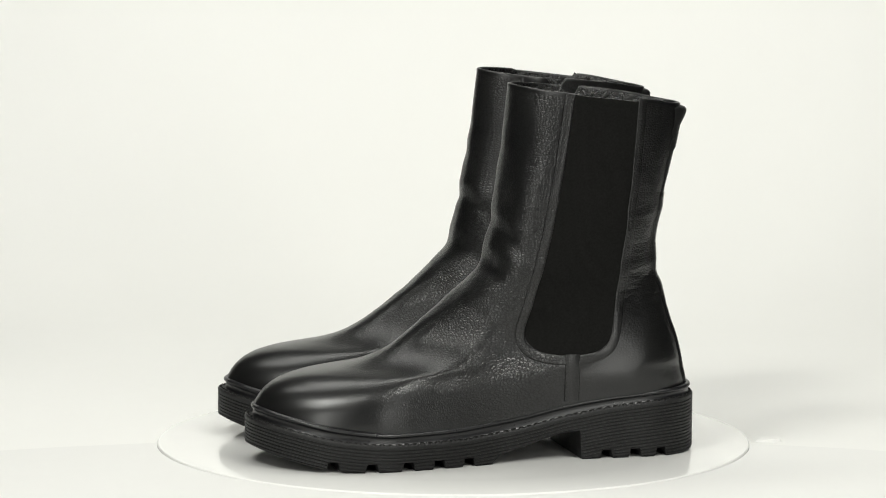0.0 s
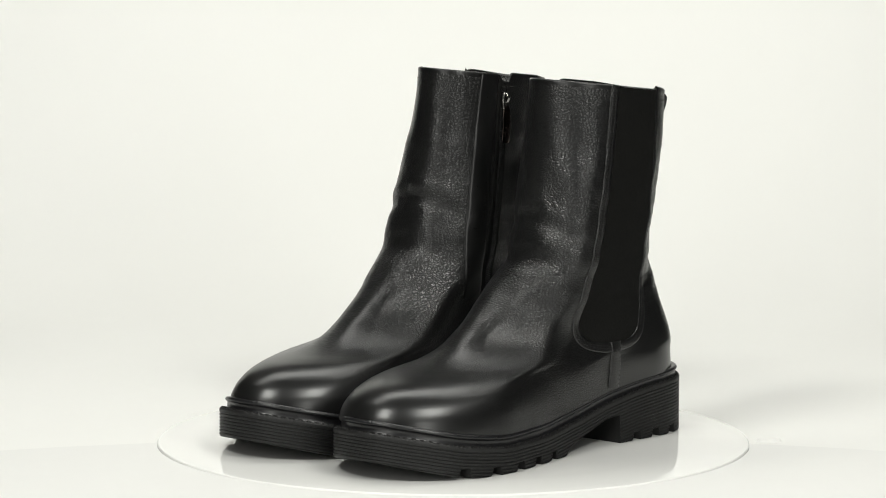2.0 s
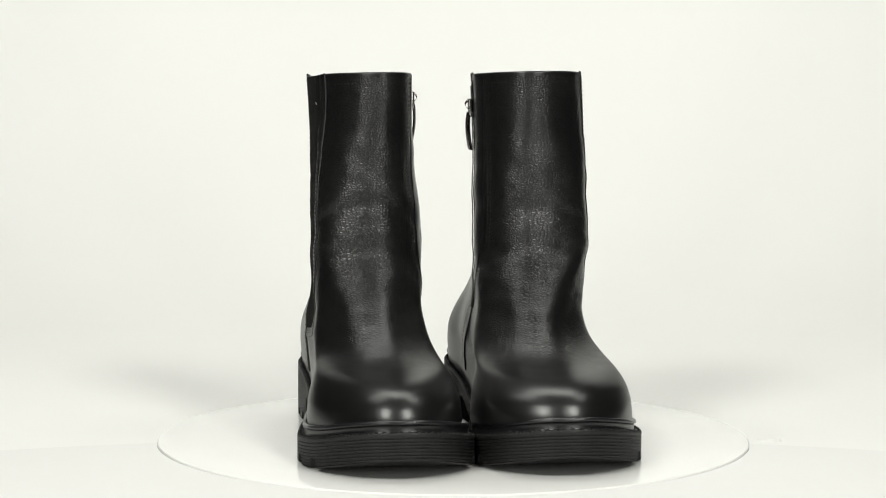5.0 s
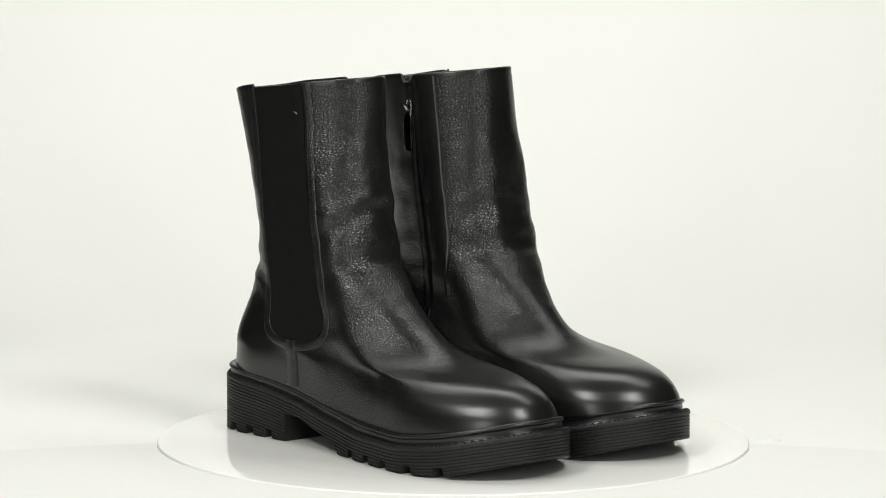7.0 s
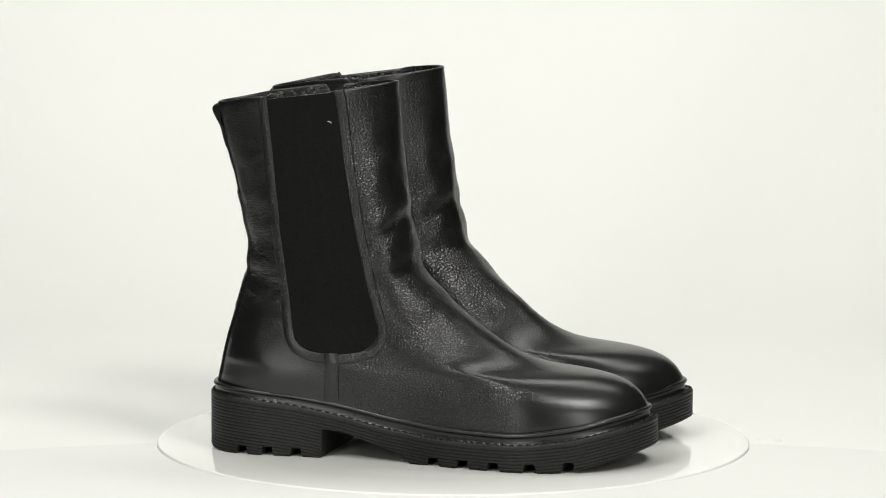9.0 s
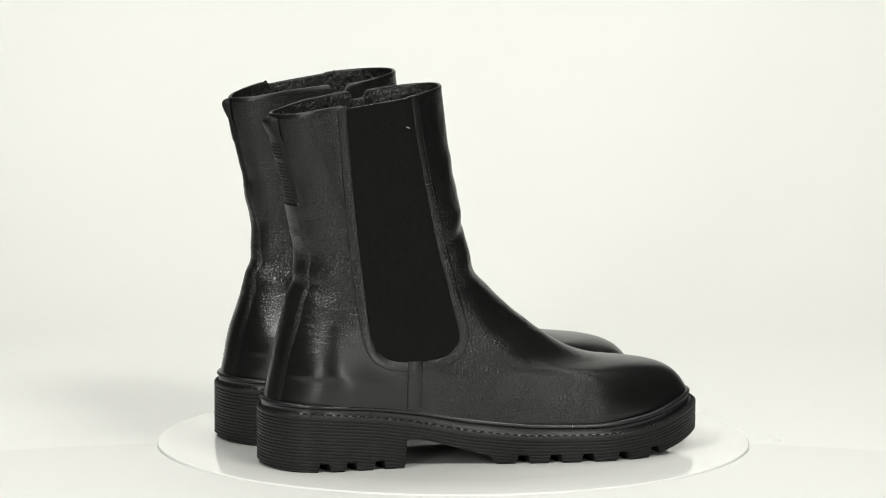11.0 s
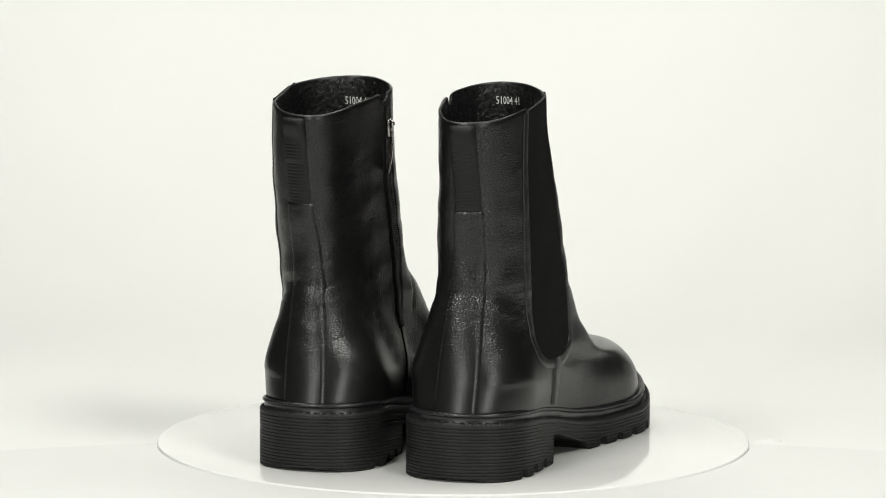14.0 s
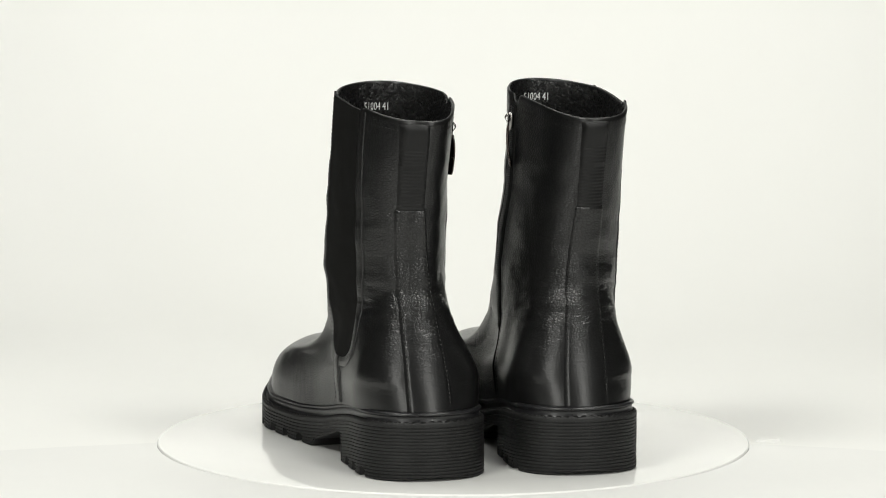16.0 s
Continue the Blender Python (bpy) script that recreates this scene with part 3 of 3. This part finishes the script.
def stitching(parent, mat, centre, strap_half):
    verts, faces = [], []
    # gore seam, front double and back single, and round its foot
    for off in (2.2, 4.6):
        pts, nrm = side_line(rounded([(x + off, z) for x, z in GORE_FRONT] + [(x + off * (x - 93) / 32, z - off * 0.6) for x, z in GORE_FOOT[1:5]]), 1, 0.75)
        stitch_line(verts, faces, pts, nrm, 2.3, 0.65, 0.28, 3.0)
    pts, nrm = side_line(rounded([(x - 2.2, z) for x, z in GORE_BACK] + [(x + 2.2 * (x - 93) / 32, z - 1.6) for x, z in GORE_FOOT[:3:-1]]), 1, 0.75)
    stitch_line(verts, faces, pts, nrm, 2.3, 0.65, 0.28, 3.0)
    # side seam under the gore
    for x in (88.5, 97.0):
        pts, nrm = side_line([(x, 66), (x + 0.5, 52), (x + 0.5, 39)], 1, 1.15)
        stitch_line(verts, faces, pts, nrm, 2.3, 0.7, 0.4, 3.0)
    # collar stitch
    for side in (1, -1):
        for a, b in (((48 if side > 0 else 72), 14), ((94 if side > 0 else 84), 121)):
            xs = np.linspace(a, b, 24)
            pts, nrm = side_line([(x, 230 + 15 * (x - 10) / 116 - 6.5) for x in xs], side, 0.05)
            stitch_line(verts, faces, pts, nrm, 2.3, 0.6, 0.3, 3.0)
    # zip seams
    for off in (1.2, 3.8):
        pts, nrm = side_line([(x + off, z) for x, z in ZIP_FRONT], -1, 0.1)
        stitch_line(verts, faces, pts, nrm, 2.3, 0.75, 0.25, 3.0)
    pts, nrm = side_line([(x - 1.6, z) for x, z in ZIP_BACK], -1, 0.05)
    stitch_line(verts, faces, pts, nrm, 2.3, 0.7, 0.25, 3.0)
    # back strap edges
    for s in (-1, 1):
        zs = np.linspace(171, 48, 80)
        pts = np.array([tuple(end_surface(centre(z) + s * (strap_half(z) - 2.0), z, 1.62)) for z in zs])
        nrm = np.tile([-1.0, 0, 0], (80, 1))
        stitch_line(verts, faces, pts, nrm, 2.2, 0.7, 0.4, 2.9)
    me = fix_normals(mesh_of("stitching", np.array(verts) / 1000, faces))
    ob = tagged(part_of("stitching", me, mat, parent, "dark grey thread stitches"), kind="stuff")
    return ob


def welt_stitches():
    verts, faces = [], []
    pts, nrm = sole_outline()
    p3 = np.concatenate([pts - nrm * 1.9, (rand_z(pts[:, 0]) + 0.95)[:, None]], 1)
    p3 = np.concatenate([p3, p3[:1]])
    up = np.concatenate([nrm * 0.5, np.ones((len(pts), 1))], 1)
    stitch_line(verts, faces, p3, np.concatenate([up, up[:1]]), 4.3, 2.0, 0.9, 5.5)
    return fix_normals(mesh_of("welt_thread", np.array(verts) / 1000, faces))


def boot(name, side, label, shape, stamp):
    """A boot, built with its outer side at +y and mirrored for the other foot."""
    take_shape(shape)
    root = new(name)

    def add(part, me, mat, parent=root, tag=""):
        if side < 0:
            me.transform(Matrix.Diagonal((1, -1, 1, 1)))
            me.flip_normals()
        return part_of(part, me, mat, parent, tag)

    def grain(me):
        x, y, z = (np.array([v.co[k] for v in me.vertices]) * 1000 for k in range(3))
        heel = (1 - step(55, 115, z)) * (1 - step(60, 125, x))
        fields = {"grain": np.clip(1.0 - step(140, 215, x) - 0.85 * heel, 0.0, 1),
                  "vamp": step(135, 175, x) * (1 - step(205, 262, x)) + 0.35 * step(95, 135, x) * (1 - step(60, 100, z)) * (1 - step(150, 175, x)),
                  "shaft": np.clip(step(78, 105, z) * (1 - step(150, 185, z)) * (1 - step(105, 150, x)) * 0.75
                                   + step(46, 60, z) * (1 - step(135, 165, z)) * (1 - step(24, 46, x)) * 0.55, 0, 1)}
        for key, values in fields.items():
            att = me.attributes.new(key, "FLOAT", "POINT")
            att.data.foreach_set("value", np.asarray(values, np.float32))
        return me

    rings = boot_upper_rings()
    nrm = ring_normals(rings)
    for j in range(rings.shape[0]):
        for i in range(rings.shape[1]):
            rings[j, i] += nrm[j, i] * relief(*rings[j, i])
    centre = curve([40, 56, 126, 175, 230], shape["strap"])
    strap_half = curve([40, 56, 126, 173], [15.4, 15.2, 11.6, 10.0])
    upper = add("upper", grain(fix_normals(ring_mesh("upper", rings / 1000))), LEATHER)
    add("outsole", boot_outsole(), RUBBER, tag="ribbed black rubber lug sole")
    add("rand", boot_rand(), RAND, tag="glossy black rubber rand")
    tagged(add("welt_thread", welt_stitches(), TAPE, tag="heavy black welt stitches"), kind="stuff")
    lining, edge = boot_lining(rings)
    add("lining", lining, LINING, tag="glossy black pigskin lining")
    add("collar_edge", edge, SMOOTH, tag="folded smooth black leather edge")
    add("elastic_gore", boot_gore(), ELASTIC, tag="matt black ribbed elastic panel")
    for nm, path in (("gore_trim", rounded([(x + 3.2, z) for x, z in GORE_FRONT] + [(x + 3.2 * (x - 93) / 32, z - 2.4) for x, z in GORE_FOOT[1:5]])),
                     ("gore_trim", rounded([(x - 2.8, z) for x, z in GORE_BACK] + [(x + 2.8 * (x - 93) / 32, z - 2.2) for x, z in GORE_FOOT[:3:-1]]))):
        add(nm, grain(ribbon(nm, path, 1, 6.6, 0.8)), LEATHER)
    add("side_seam", grain(ribbon("side_seam", [(93, 70), (93, 55), (93, 39)], 1, 10.5, 1.3)), LEATHER)
    add("zip_tape", ribbon("zip_tape", ZIP_LINE[:6], -1, 11, 0.35), TAPE, tag="black woven zip tape")
    add("zip_guard", ribbon("zip_guard", [((a[0] + b[0]) / 2 + 2.0, a[1]) for a, b in zip(resample(ZIP_LINE[:6], 8)[:20], [(float(curve([p[1] for p in ZIP_FRONT], [p[0] for p in ZIP_FRONT])(q[1])), q[1]) for q in resample(ZIP_LINE[:6], 8)[:20]])], -1, 17, 0.3), SMOOTH, tag="smooth black leather strip beside the zip")
    add("zip_seam", grain(ribbon("zip_seam", ZIP_LINE[5:], -1, 6, 0.7)), LEATHER)
    zipper = add("zip_teeth", boot_zip_teeth(), TEETH, tag="black coil zip teeth")
    slider = add("zip_slider", boot_slider(shape["slider"]), CHROME, tag="polished metal zip slider")
    add("zip_bail", boot_bail(shape["slider"]), CHROME, slider)
    add("zip_pull", boot_pull(shape["slider"]), GUNMETAL, slider, "bowed bronze-black zip pull")
    add("back_strap", grain(back_patch("back_strap", np.linspace(173, 41, 90), lambda z: float(strap_half(z)), lambda z: float(centre(z)), 1.7)), LEATHER)
    add("pull_tab", boot_tab(lambda z: float(centre(z))), WEBBING, tag="ribbed black webbing heel loop")
    st = stitching(root, THREAD, lambda z: float(centre(z)), lambda z: float(strap_half(z)))
    if side < 0:
        st.data.transform(Matrix.Diagonal((1, -1, 1, 1)))
        st.data.flip_normals()
    boot_text(root, stamp[0], stamp[1], stamp[2], "51004 41", STAMP)
    if side < 0:
        last = [o for o in root.children if o.name.startswith("stamp")][-1].data
        last.transform(Matrix.Diagonal((1, -1, 1, 1)))
        last.flip_normals()
    return tagged(root, label, "boot", "pair of boots")


# ---- the place ----
def studio():
    # seamless sweep: table top, bend and upright back
    prof = [(-0.66, 0.0), (-0.59, 0.0), (0.48, 0.0), (0.5, 0.0)] + [(0.5 + 0.7 * math.sin(a), 0.7 - 0.7 * math.cos(a)) for a in np.linspace(0.05, math.pi / 2, 28)] + [(1.2, 0.8)]
    verts, faces = [], []
    for y, z in prof:
        verts += [(-0.56, y, z - 0.006), (0.56, y, z - 0.006)]
    for k in range(len(prof) - 1):
        faces.append((2 * k, 2 * k + 1, 2 * k + 3, 2 * k + 2))
    ob = part_of("backdrop", fix_normals(mesh_of("backdrop", verts, faces)), WHITE_PAPER, None)
    tagged(ob, "seamless white paper sweep curving up behind the turntable", "backdrop", kind="structure")
    for nm, c, s in (("floor", (0, -1.2, -0.85), (5.4, 6.2, 0.1)), ("wall_west", (-2.75, -1.2, 1.2), (0.1, 6.2, 4.0)), ("wall_east", (2.75, -1.2, 1.2), (0.1, 6.2, 4.0)),
                     ("wall_south", (0, -4.35, 1.2), (5.4, 0.1, 4.0)), ("wall_north", (0, 1.95, 1.2), (5.4, 0.1, 4.0)),
                     ("ceiling", (0, -1.2, 3.25), (5.6, 6.4, 0.1))):
        bm = bmesh.new()
        bmesh.ops.create_cube(bm, size=1, matrix=Matrix.Translation(c) @ Matrix.Diagonal((*s, 1)))
        me = bpy.data.meshes.new(nm)
        bm.to_mesh(me)
        bm.free()
        tagged(part_of(nm, me, GREY_WALL, None), "plain dark grey studio " + nm.split("_")[0], nm.split("_")[0], kind="structure")


def front_sheet():
    """The loose white sheet laid round the near half of the plate, its back edge bowed."""
    edge = [(-0.555, -0.145), (-0.36, -0.065), (-0.26, -0.028), (-0.1996, -0.012)]
    hole = [(0.1996 * math.cos(a), 0.1996 * math.sin(a)) for a in np.linspace(math.pi + 0.06, 2 * math.pi - 0.06, 60)]
    back = edge + hole + [(-x, y + 0.004) for x, y in reversed(edge)]
    verts, faces = [], []
    for x, y in back:
        verts += [(x, y, -0.0012), (x, min(y, -0.595), -0.0012)]
    for k in range(len(back) - 1):
        faces.append((2 * k, 2 * k + 1, 2 * k + 3, 2 * k + 2))
    me = mesh_of("front_sheet", verts, faces, smooth=False)
    bm = bmesh.new()
    bm.from_mesh(me)
    bmesh.ops.recalc_face_normals(bm, faces=bm.faces)
    r = bmesh.ops.extrude_face_region(bm, geom=bm.faces[:])
    bmesh.ops.translate(bm, verts=[v for v in r["geom"] if isinstance(v, bmesh.types.BMVert)], vec=(0, 0, -0.0042))
    bmesh.ops.recalc_face_normals(bm, faces=bm.faces)
    bm.to_mesh(me)
    bm.free()
    tagged(part_of("front_sheet", me, SHEET_PAPER, None), "loose white paper sheet cut round the turntable plate", "paper sheet")


def turntable():
    root = new("turntable")
    prof = [(0.15, 0.0), (0.1965, 0.0), (0.1982, -0.0003), (0.1990, -0.0012), (0.1990, -0.0042), (0.1985, -0.0046), (0.19, -0.0048)]
    n = 160
    rings = np.array([[(r * math.cos(2 * math.pi * i / n), r * math.sin(2 * math.pi * i / n), z) for i in range(n)] for r, z in prof])
    me = ring_mesh("plate", rings)
    bm = bmesh.new()
    bm.from_mesh(me)
    bm.verts.ensure_lookup_table()
    bm.faces.new([bm.verts[i] for i in range(n)])
    bmesh.ops.recalc_face_normals(bm, faces=bm.faces)
    bm.to_mesh(me)
    bm.free()
    sharpen(me, 30)
    part_of("plate", me, WHITE_GLOSS, root)
    foot = [(0.06, -0.0048), (0.06, -0.0056), (0.03, -0.0057)]
    rings = np.array([[(r * math.cos(2 * math.pi * i / 48), r * math.sin(2 * math.pi * i / 48), z) for i in range(48)] for r, z in foot])
    part_of("hub", ring_mesh("hub", rings), WHITE_GLOSS, root)
    return tagged(root, "round glossy white acrylic turntable plate", "turntable")


def lint(parent, spots, mirrored):
    """Loose pale fibres caught on the elastic."""
    for x, z, dx, dz in spots:
        rows = []
        for i in range(7):
            f = i / 6
            p = surface(x + dx * f, z + dz * f + 0.4 * math.sin(3 * f), 1, 0.75)
            if mirrored:
                p.y = -p.y
            rows.append((p, (0.2, 0, 1), (0, -1 if mirrored else 1, 0), 1 - 0.6 * abs(f - 0.5)))
        part_of("lint", capped("lint", bar(rows, 0.32, 0.25, 4)), STAMP, parent, "pale loose fibre")


def paper_scrap():
    """A torn crumb of paper at the plate's edge."""
    n = 11
    outer = [(0.2125 + (0.006 + 0.003 * noise.noise(Vector((k * 1.7, 2, 0)))) * math.cos(2 * math.pi * k / n) * 1.5,
              0.002 + (0.006 + 0.003 * noise.noise(Vector((k * 1.3, 5, 0)))) * math.sin(2 * math.pi * k / n)) for k in range(n)]
    verts = [(x, y, -0.0012) for x, y in outer] + [(0.2125 + 0.8 * (x - 0.2125), 0.002 + 0.8 * (y - 0.002), 0.0006 + 0.0008 * noise.noise(Vector((x * 900, y * 900, 0)))) for x, y in outer]
    faces = [(i, (i + 1) % n, n + (i + 1) % n, n + i) for i in range(n)] + [tuple(range(n, 2 * n)), tuple(range(n))[::-1]]
    tagged(part_of("paper_scrap", fix_normals(mesh_of("paper_scrap", verts, faces, smooth=False)), WHITE_PAPER, None), "small torn white paper crumb beside the turntable", "paper scrap")


studio()
front_sheet()
paper_scrap()
PLATE = turntable()
LEFT = boot("left_boot", 1, "black leather ankle boot with elastic gore and lug sole", {"full": 0.0, "lean": 2.8, "wide": 1.04, "sit": 2.0, "square": 4.0, "seed": 0.0, "slider": 222.0, "strap": [1.5, 2.1, 7.0, 10.6, 10.8],
    "front": [-0.34, -3.01, -2.11, 1.67, 1.69, 3.01, 1.59, 1.22],
    "back": [0.29, 2.36, 3.34, 3.17, 3.38, 2.52, -1.64, -2.73],
    "out": [0.53, 0.96, 0.98, -0.78, -0.17, 0.33, 0.55, 0.15],
    "in": [-0.11, -0.49, -2.23, -1.78, 0.06, 1.32, 1.43, 2.15],
    "rear_out": [-0.45, -0.5, 0.31, 0.63, 0.43],
    "rear_in": [-0.49, -0.76, -0.68, -0.73, -0.68],
    "fore_out": [-0.88, -1.04, -0.54, -1.11, -1.85],
    "fore_in": [-0.2, -0.34, -1.15, -1.26, -1.26],
    "vamp_out": [-0.01, -0.02, -0.06, -0.1, -0.1],
    "vamp_in": [0.08, 0.08, 0.06, 0.0, -0.01],
    "twist": [-0.083, -0.039, -0.006, -0.003, 0.056]}, (15.5, -1, 226.5))
RIGHT = boot("right_boot", -1, "black leather ankle boot with inner zip and lug sole", {"full": 0.55, "lean": -1.5, "wide": 0.96, "sit": -3.4, "square": 3.6, "seed": 4.7, "slider": 227.0, "strap": [0.5, 0.8, 2.5, 4.9, 5.2],
    "front": [-0.32, -2.93, -5.53, -1.65, -0.29, 0.72, -0.81, -1.21],
    "back": [0.51, 2.25, 1.64, 1.3, 1.31, 1.58, -0.22, -0.92],
    "out": [-0.61, -0.7, -1.96, -0.8, -0.14, -0.29, -0.98, 0.48],
    "in": [-0.02, 1.16, 2.19, 2.47, 2.74, 1.43, -0.08, -1.22],
    "rear_out": [0.07, 0.1, 0.76, 0.8, 0.67],
    "rear_in": [-0.43, -0.47, -0.29, 0.16, 0.05],
    "fore_out": [-0.36, -0.64, -0.28, -1.02, -1.79],
    "fore_in": [-0.86, -1.11, -1.02, -1.17, -0.8],
    "vamp_out": [-0.02, 0.0, 0.05, 0.02, -0.0],
    "vamp_in": [-0.02, -0.03, -0.05, -0.08, -0.06],
    "twist": [0.036, 0.042, 0.016, -0.021, -0.089]}, (-12.5, 1, 231.0))
lint(RIGHT, [(88.5, 222.0, 2.6, -1.2)], True)


def turn(t):
    return 13.439 + 16.9536 * t


def motions():
    times = [k * 0.2 for k in range(81)]
    for ob, rest in ((PLATE, Matrix.Identity(4)), (LEFT, pose(0.1500, -0.0507, 0, 0, 0, 180.9)), (RIGHT, pose(0.1522, 0.0504, 0, 0, 0, 179.24))):
        walk(ob, [(t, pose(0, 0, 0, 0, 0, turn(t)) @ rest) for t in times])


motions()
